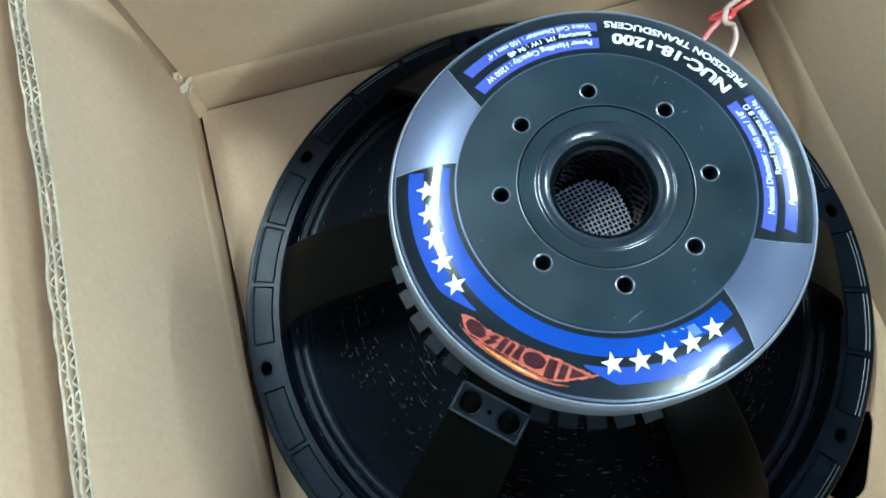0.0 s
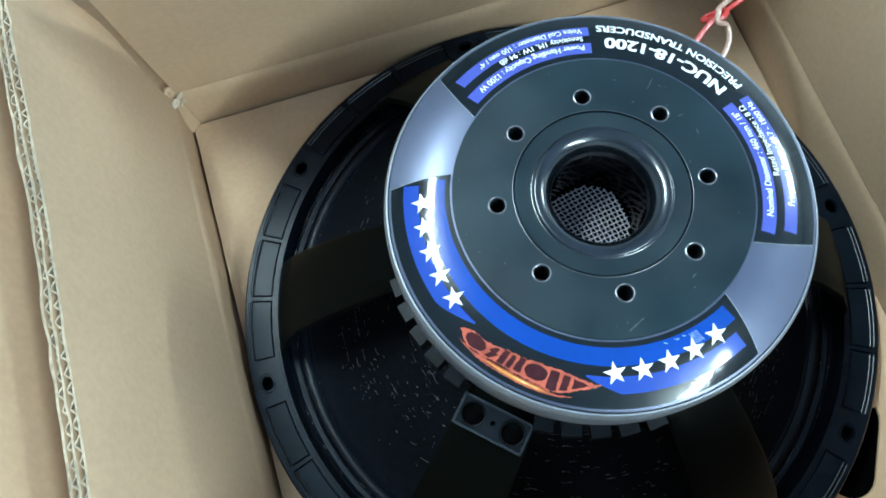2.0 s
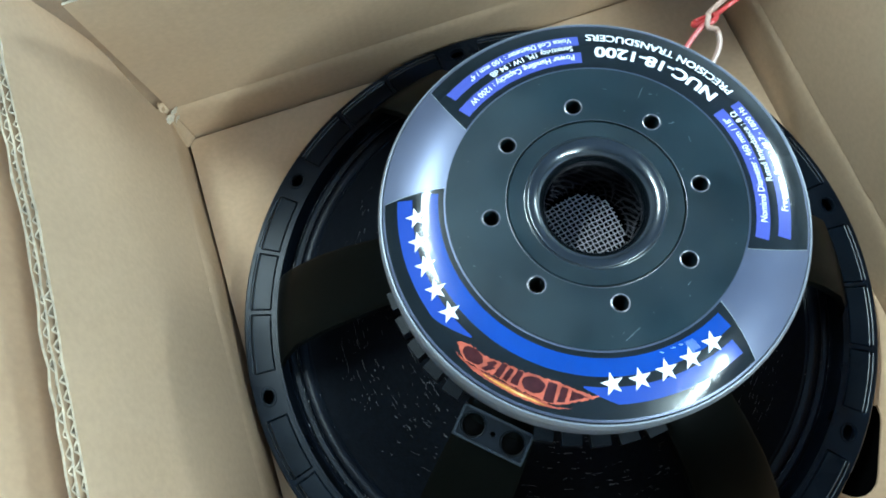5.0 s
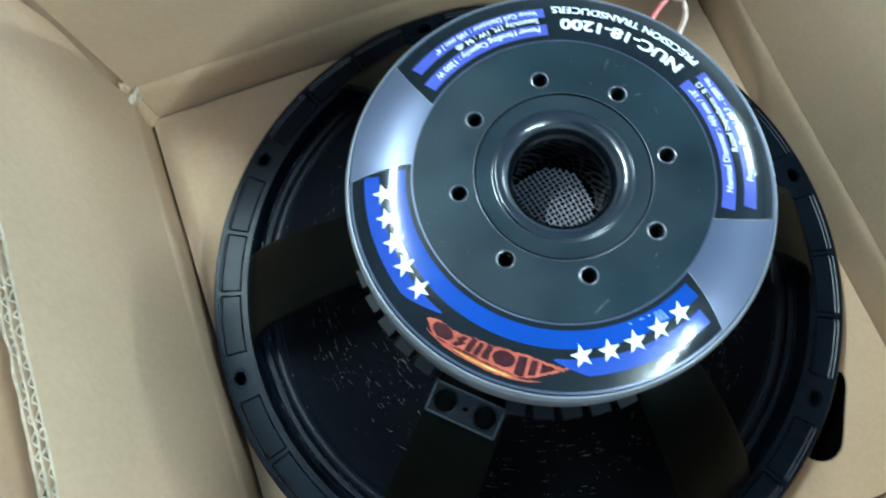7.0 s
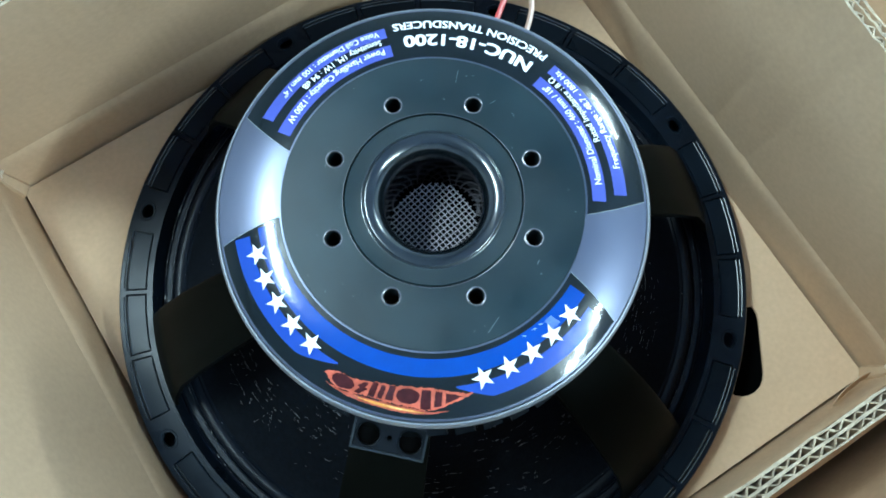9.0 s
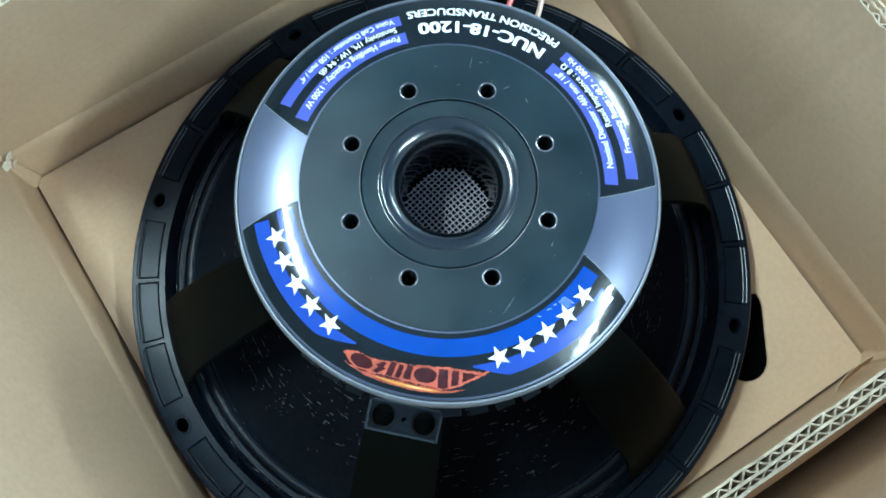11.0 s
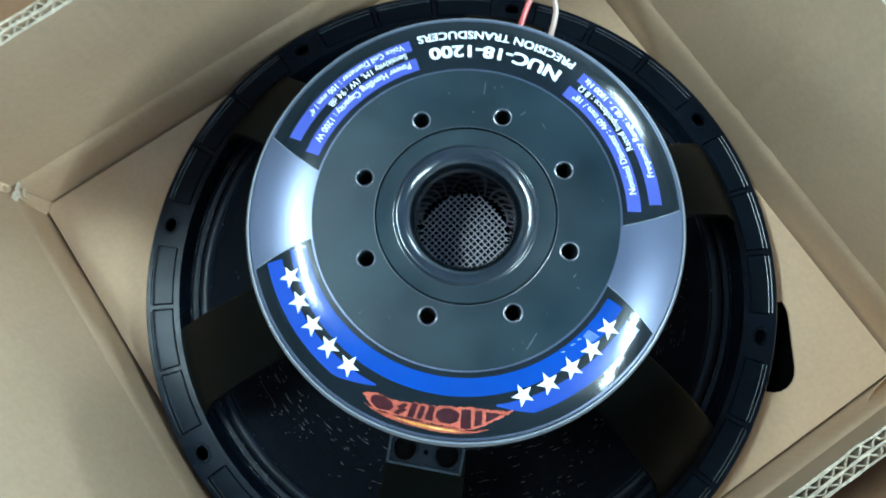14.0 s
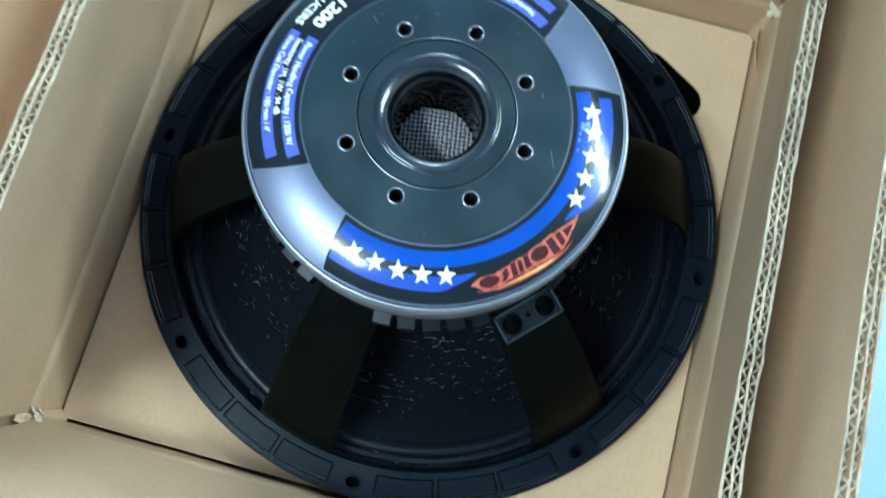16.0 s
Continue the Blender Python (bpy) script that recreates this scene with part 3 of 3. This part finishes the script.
def ring_z(r):
    u = (r - 0.0743) / 0.0319
    return 0.1932 - 0.0319 * (0.05 * u + 0.21 * u * u)


material_rim = material("worn_hole_edge", (0.16, 0.15, 0.16), rough=0.3, metal=0.8)
motor()


def vent_mesh():
    z0 = 0.1405
    bm = bmesh.new()
    pitch, rad = 0.0027, 0.0243
    n = int(rad / pitch)
    for fam in (0, 1):
        for i in range(-n, n + 1):
            o = i * pitch
            half = math.sqrt(max(rad * rad - o * o, 0))
            if half < 0.003:
                continue
            pts = []
            k0, k1 = math.ceil(-half / pitch * 2), math.floor(half / pitch * 2)
            for k in range(k0, k1 + 1):
                s = k * pitch / 2
                up = 0.00070 * math.cos(math.pi * (k / 2 + i + fam)) if k % 2 == 0 else 0.0
                x, y = (s, o) if fam == 0 else (o, s)
                crease = 0.0045 * (1 - abs(0.56 * x - 0.83 * y) / 0.024)
                pts.append((x, y, z0 + up + crease))
            tube(bm, pts, 0.00030, 5)
    bmesh.ops.rotate(bm, verts=bm.verts, cent=(0, 0, 0), matrix=Euler((0, 0, radians(41))).to_matrix())
    part("vent_screen", bm, WIRE_MESH, speaker, "woven steel wire screen deep in the vent", smooth=True)
    bm = lathe([(0.0, 0.100), (0.0246, 0.100), (0.0246, 0.120)], 48)
    part("vent_bottom", bm, VENT, speaker)


vent_mesh()


# border paint a little lighter than the terminal plate
BORDER = material("lighter_border_paint", (0.012, 0.016, 0.019), rough=0.3, spec=0.45)


def terminal():
    holes = [circle(-0.0119, 0.0, 0.0064, 28), circle(0.0119, 0.0, 0.0064, 28), circle(0, 0, 0.0014, 14)]
    w, h = 0.0205, 0.0088
    outer = [(-w, -h), (w, -h), (w, h), (-w, h)]
    bm = sheet_with_holes(outer, holes, 0.0, 0.009)
    lo = [bm.verts.new((x * 1.02, y * 1.03, -0.008)) for x, y in outer]
    hi = [min(bm.verts, key=lambda v: (v.co.x - x) ** 2 + (v.co.y - y) ** 2 + 100 * v.co.z ** 2) for x, y in outer]
    for i in range(4):
        j = (i + 1) % 4
        bm.faces.new((hi[i], hi[j], lo[j], lo[i]))
    ob = part("terminal_plate", bm, TERMINAL, speaker, "terminal plate with two round sockets", smooth=False)
    c = radians(-102.4)
    ob.matrix_basis = pose(0.1172 * math.cos(c), 0.1172 * math.sin(c), 0.1135, 0, 0, -12.4) @ pose(0, 0, 0, 10, 0, 0)
    for s in (-1, 1):
        # shallow cup, its black colour standing in for the shade of a deep socket
        bm = lathe([(0.0064, 0.0), (0.0064, -0.0036), (0.003, -0.0036), (0.0, -0.0036)], 28)
        sub = part("socket", bm, PITCH, ob)
        sub.matrix_basis = pose(s * 0.0119, 0, 0)
        bm = lathe([(0.0063, -0.0005), (0.0064, 0.0005), (0.0070, 0.0006), (0.0074, 0.0)], 28)
        sub = part("socket_rim", bm, FINS, ob)
        sub.matrix_basis = pose(s * 0.0119, 0, 0)
    bm = bmesh.new()
    for x, y, sx, sy in ((0, -0.0086, 0.042, 0.0012), (0, 0.0086, 0.042, 0.0012), (-0.0204, 0, 0.0012, 0.018), (0.0204, 0, 0.0012, 0.018)):
        box(bm, pose(x, y, 0.0), sx, sy, 0.0011)
    part("terminal_border", bm, BORDER, ob)


terminal()


# ---- printed labels ----
def label_sheet(name, a0, a1, text, skew):
    bm = arc_patch(0.0752, 0.1050, a0, a1, ring_z, 0.00025, skew=skew, radial=10)
    return part(name, bm, LABEL, speaker, text)


def curved_text(body, r, a0, a1, size, parent, bold=0.0, name="lettering"):
    """A line of writing bent round the axis, read from a0 to a1 degrees, its feet outwards. bold: how far its strokes are thickened."""
    cu = bpy.data.curves.new("line", "FONT")
    cu.body, cu.size, cu.resolution_u = body, 1.0, 3
    tmp = bpy.data.objects.new("line", cu)
    scene.collection.objects.link(tmp)
    dg = bpy.context.evaluated_depsgraph_get()
    flat = bpy.data.meshes.new_from_object(tmp.evaluated_get(dg))
    scene.collection.objects.unlink(tmp)
    bpy.data.objects.remove(tmp)
    pts = [(v.co.x, v.co.y) for v in flat.vertices]
    faces = [tuple(f.vertices) for f in flat.polygons]
    lo, hi = min(x for x, y in pts), max(x for x, y in pts)
    verts, polys = [], []
    for i, (dx, dy) in enumerate(((-1, -0.6), (1, -0.6), (-1, 0.6), (1, 0.6), (0, 0))):
        n = len(verts)
        for x, y in pts:
            a = radians(a0 + (a1 - a0) * (x + dx * bold - lo) / (hi - lo))
            rr = r - (y + dy * bold - 0.36) * size
            verts.append((rr * math.cos(a), rr * math.sin(a), ring_z(rr) + 0.00058 + 0.00002 * i))
        polys += [tuple(k + n for k in f) for f in faces]
    me = bpy.data.meshes.new(name)
    me.from_pydata(verts, [], polys)
    me.materials.append(WHITE)
    ob = new(name, me)
    ob.parent = parent
    return ob


def star(bm, r, a, size, tip):
    cx, cy = r * math.cos(radians(a)), r * math.sin(radians(a))
    vs = []
    for k in range(10):
        q = size if k % 2 == 0 else size * 0.40
        b = radians(tip + 36 * k)
        x, y = cx + q * math.cos(b), cy + q * math.sin(b)
        vs.append(bm.verts.new((x, y, ring_z(math.hypot(x, y)) + 0.0008)))
    mid = bm.verts.new((cx, cy, ring_z(r) + 0.0008))
    for k in range(10):
        bm.faces.new((mid, vs[k], vs[(k + 1) % 10]))


upper = label_sheet("upper_label", -6.5, 161.0, "glossy black label with blue bars and white lettering", 6.5)
lower = label_sheet("lower_label", -173.0, -29.5, "glossy black label with blue bands, stars and a red emblem", 5.0)


def label_edge(parent, a0, a1):
    """The thin bright edge of the clear film at one end of a label, from inside to outside."""
    bm = bmesh.new()
    pts = []
    for k in range(9):
        r = 0.0752 + 0.0298 * k / 8
        a = radians(a0 + (a1 - a0) * k / 8)
        pts.append((r * math.cos(a), r * math.sin(a), ring_z(r) + 0.00035))
    part("film_edge", tube(bm, pts, 0.00013, 5), FILM, parent)


FILM = material("clear_film_edge", (0.30, 0.33, 0.34), rough=0.3)
label_edge(upper, -6.5, 0.0)
label_edge(upper, 161.0, 154.5)
label_edge(lower, -173.0, -168.0)
label_edge(lower, -29.5, -34.5)


def scribbles():
    """Pale rubbed marks on the blue band."""
    rnd = random.Random(4)
    bm = bmesh.new()
    for k in range(12):
        a = -46.5 - 0.55 * (k % 6) if k < 6 else rnd.uniform(-60, -50)
        r0, r1 = (0.0795, 0.0850) if k < 6 else (0.079, 0.0800)
        pts = []
        for j in range(4):
            r = r0 + (r1 - r0) * j / 3
            b = radians(a + 0.9 * j / 3 + rnd.uniform(-0.1, 0.1))
            pts.append((r * math.cos(b), r * math.sin(b), ring_z(r) + 0.0006))
        tube(bm, pts, 0.00012, 4)
    tagged(part("rub_marks", bm, material("rubbed_pale", (0.35, 0.50, 0.75), rough=0.4), lower, "pale rub marks", smooth=False), kind="stuff")


scribbles()


def bar(name, r0, r1, a0, a1, mat, parent, lift=0.00042, radial=4):
    return part(name, arc_patch(r0, r1, a0, a1, ring_z, lift, radial=radial), mat, parent)


bar("violet_bar", 0.0780, 0.0850, 104.9, 155.6, VIOLET, upper)
bar("violet_bar", 0.0900, 0.0966, 105.2, 153.0, VIOLET, upper)
bar("violet_bar", 0.0776, 0.0845, -1.2, 49.8, VIOLET, upper)
bar("violet_bar", 0.0888, 0.0955, 1.2, 49.1, VIOLET, upper)
curved_text("NUC-18-1200", 0.0850, 54.9, 99.9, 0.0098, upper, bold=0.034)
curved_text("PRECISION TRANSDUCERS", 0.0953, 52.8, 102.6, 0.0070, upper, bold=0.026)
curved_text("Power Handling Capacity : 1200 W", 0.0817, 107.6, 150.9, 0.0049, upper, bold=0.016)
curved_text("Sensitivity 1M, 1W : 94 dB", 0.0877, 107.6, 138.0, 0.0049, upper, bold=0.016)
curved_text("Voice Coil Diameter : 100 mm / 4\"", 0.0934, 107.5, 144.0, 0.0049, upper, bold=0.016)
curved_text("Nominal Diameter : 460 mm / 18\"", 0.0812, 5.0, 46.3, 0.0049, upper, bold=0.016)
curved_text("Rated Impedance : 8 \u03a9", 0.0868, 20.0, 47.0, 0.0049, upper, bold=0.016)
curved_text("Frequency Range : 48.7 - 1800 Hz", 0.0923, 10.0, 47.1, 0.0049, upper, bold=0.016)

bar("blue_band", 0.0778, 0.0862, -170.5, -33.5, BLUE, lower)


def tapered_band(a0, a1, tip):
    """A blue band whose inner end runs out to a point."""
    bm = bmesh.new()
    n = 24
    rows = []
    for k in range(n + 1):
        a = a0 + (tip - a0) * k / n
        full = (a1 - a0) / (tip - a0)
        u = k / n
        r_out = 0.0985 if u <= full else 0.0985 - 0.0070 * (u - full) / (1 - full)
        rows.append([bm.verts.new((r * math.cos(radians(a)), r * math.sin(radians(a)), ring_z(r) + 0.00042)) for r in (0.0908, (0.0908 + r_out) / 2, r_out + 0.00005)])
    for p, q in zip(rows, rows[1:]):
        for i in range(2):
            bm.faces.new((p[i], p[i + 1], q[i + 1], q[i]))
    part("blue_band", bm, VIOLET_BAND, lower)


VIOLET_BAND = material("print_mid_blue", (0.014, 0.054, 0.30), rough=0.12, bump=0.07, bump_size=260, spec=0.4)
tapered_band(-168.5, -131.0, -119.5)
tapered_band(-36.0, -73.6, -83.5)
for i in range(5):
    for r, a in ((0.0890 + 0.0004 * i, -162.3 + 8.2 * i), (0.0893 - 0.0008 * i, -75.2 + 8.4 * i)):
        bm = bmesh.new()
        star(bm, r, a, 0.0056, -99)
        part("star", bm, WHITE, lower)


def emblem():
    """The red and orange emblem, as plain shapes on a ragged salmon ground."""
    rnd = random.Random(8)

    def flat(name, pts, lift, mat):
        """A filled outline given as (degrees, radius) pairs."""
        bm = bmesh.new()
        vs = [bm.verts.new((r * math.cos(radians(a)), r * math.sin(radians(a)), 0)) for a, r in pts]
        edges = [bm.edges.new((vs[i], vs[(i + 1) % len(vs)])) for i in range(len(vs))]
        bmesh.ops.triangle_fill(bm, use_beauty=True, edges=edges)
        for v in bm.verts:
            v.co.z = ring_z(math.hypot(v.co.x, v.co.y)) + lift
        part(name, bm, mat, lower)

    def ragged(pts, rag, step=0.0007):
        """The outline with more corners, each moved a little."""
        out = []
        for (a0, r0), (a1, r1) in zip(pts, pts[1:] + pts[:1]):
            n = max(1, int(math.hypot(radians(a1 - a0) * r0, r1 - r0) / step))
            for k in range(n):
                u = k / n
                out.append((a0 + (a1 - a0) * u + math.degrees(rnd.uniform(-rag, rag) / r0), r0 + (r1 - r0) * u + rnd.uniform(-rag, rag)))
        return out

    def disc(a, r, size, wide=1.0):
        return [(a + math.degrees(wide * size * math.cos(2 * math.pi * k / 24) / r), r + size * math.sin(2 * math.pi * k / 24)) for k in range(24)]

    ground = [(-121.8, 0.0974), (-119.5, 0.0950), (-116.5, 0.0934), (-113.2, 0.0936), (-110.5, 0.0926), (-106.5, 0.0913), (-101.5, 0.0912), (-97.5, 0.0904), (-93.5, 0.0906), (-90.0, 0.0908), (-86.0, 0.0922), (-82.0, 0.0938), (-78.8, 0.0952), (-82.5, 0.0972), (-86.0, 0.0990), (-89.5, 0.1012), (-93.5, 0.1016), (-96.0, 0.1003), (-101.0, 0.1000), (-106.0, 0.0998), (-110.0, 0.1000), (-113.5, 0.1010), (-117.5, 0.1012), (-120.0, 0.0996)]
    flat("emblem_ground", ragged([(a, r + (0.0004 if r < 0.0945 else -0.0004)) for a, r in ground], 0.00045, 0.0009), 0.00047, ORANGE)
    flame = [(-120.5, 0.1008), (-116.0, 0.1013), (-110.0, 0.1003), (-103.0, 0.0998), (-96.0, 0.1004), (-91.0, 0.1018), (-86.0, 0.1014), (-91.5, 0.1030), (-98.0, 0.1029), (-105.0, 0.1027), (-112.0, 0.1026), (-117.0, 0.1020)]
    flat("emblem_flame", ragged(flame, 0.00025), 0.00054, RUST)
    glow = [(-112.0, 0.1012), (-104.0, 0.1006), (-96.5, 0.1012), (-92.0, 0.1024), (-99.0, 0.1021), (-106.0, 0.1018)]
    flat("emblem_streak", ragged(glow, 0.00012), 0.00061, AMBER)
    core = [(-104.0, 0.1010), (-99.0, 0.1013), (-95.0, 0.1019), (-100.0, 0.1018)]
    flat("emblem_streak", ragged(core, 0.0001), 0.00068, PALE_AMBER)
    for pts in (
        disc(-116.0, 0.0972, 0.0030, 1.9),
        [(-112.3, 0.0996), (-111.0, 0.0966), (-111.8, 0.0962), (-110.0, 0.0934), (-108.8, 0.0938), (-109.6, 0.0958), (-108.7, 0.0962), (-110.8, 0.0996)],
        [(-108.5, 0.0992), (-107.8, 0.0922), (-106.2, 0.0922), (-106.6, 0.0990)],
        [(-105.9, 0.0988), (-105.2, 0.0926), (-103.9, 0.0926), (-104.4, 0.0986)],
        [(-103.6, 0.0986), (-103.0, 0.0920), (-101.2, 0.0918), (-101.4, 0.0984)],
        disc(-97.4, 0.0953, 0.0036, 1.55),
        [(-93.8, 0.1006), (-93.6, 0.0918), (-91.0, 0.0920), (-90.8, 0.1008)],
        [(-90.2, 0.0998), (-89.6, 0.0926), (-87.6, 0.0930), (-88.0, 0.0990)],
        [(-87.0, 0.0982), (-86.6, 0.0934), (-82.0, 0.0955), (-85.0, 0.0970)],
    ):
        flat("emblem_shape", ragged(pts, 0.00022, 0.0008), 0.00058, MAROON)


RUST = material("print_rust", (0.36, 0.07, 0.04), rough=0.15, stain=0.5, stain_size=160)
PALE_AMBER = material("print_pale_amber", (0.80, 0.52, 0.20), rough=0.15, stain=0.3, stain_size=150)
emblem()

def scratches():
    """Fine scratches and specks on the back plate."""
    rnd = random.Random(21)
    bm = bmesh.new()
    for x, y, ln, ang in ((0.012, 0.064, 0.0065, 78), (0.030, 0.050, 0.003, 30), (0.050, -0.032, 0.0022, 60), (-0.006, 0.062, 0.0012, 10), (0.040, 0.043, 0.003, 120), (0.028, -0.062, 0.009, 55)):
        box(bm, pose(x, y, TOP + 0.0001, 0, 0, ang), ln, 0.00022, 0.00008)
    for _ in range(28):
        r, a = rnd.uniform(0.046, 0.072), rnd.uniform(0, 2 * math.pi)
        box(bm, pose(r * math.cos(a), r * math.sin(a), TOP + 0.0001, 0, 0, rnd.uniform(0, 180)), rnd.uniform(0.0002, 0.0012), rnd.uniform(0.0001, 0.0002), 0.00008)
    tagged(part("scratch_marks", bm, SCRATCH, speaker, "fine pale scratches", smooth=False), kind="stuff")


scratches()

# ---- lead wires ----
def leads():
    thing = new("lead_wires")
    tagged(thing, "twisted red and pale lead wires knotted beside the magnet", "wire")
    red = smooth_line([(0.026, 0.088, 0.128), (0.034, 0.112, 0.150), (0.0429, 0.1326, 0.1593), (0.050, 0.1385, 0.162), (0.0505, 0.1455, 0.158), (0.0425, 0.1450, 0.150), (0.0410, 0.1400, 0.152), (0.048, 0.1440, 0.1545), (0.062, 0.162, 0.152), (0.078, 0.190, 0.135), (0.084, 0.235, 0.090), (0.076, 0.285, 0.035)])
    part("red_wire", tube(bmesh.new(), red, 0.0016), RED_WIRE, thing, "red insulated wire")
    pale = smooth_line([(0.044, 0.088, 0.122), (0.053, 0.112, 0.140), (0.0575, 0.1290, 0.1500), (0.0535, 0.1370, 0.1560), (0.0470, 0.1335, 0.1620), (0.0462, 0.1400, 0.1635), (0.0480, 0.1475, 0.1580), (0.060, 0.166, 0.1550), (0.0745, 0.192, 0.138), (0.081, 0.237, 0.093), (0.073, 0.286, 0.038)])
    part("pale_wire", tube(bmesh.new(), pale, 0.0016), CLEAR_WIRE, thing, "pale copper-coloured insulated wire")


leads()
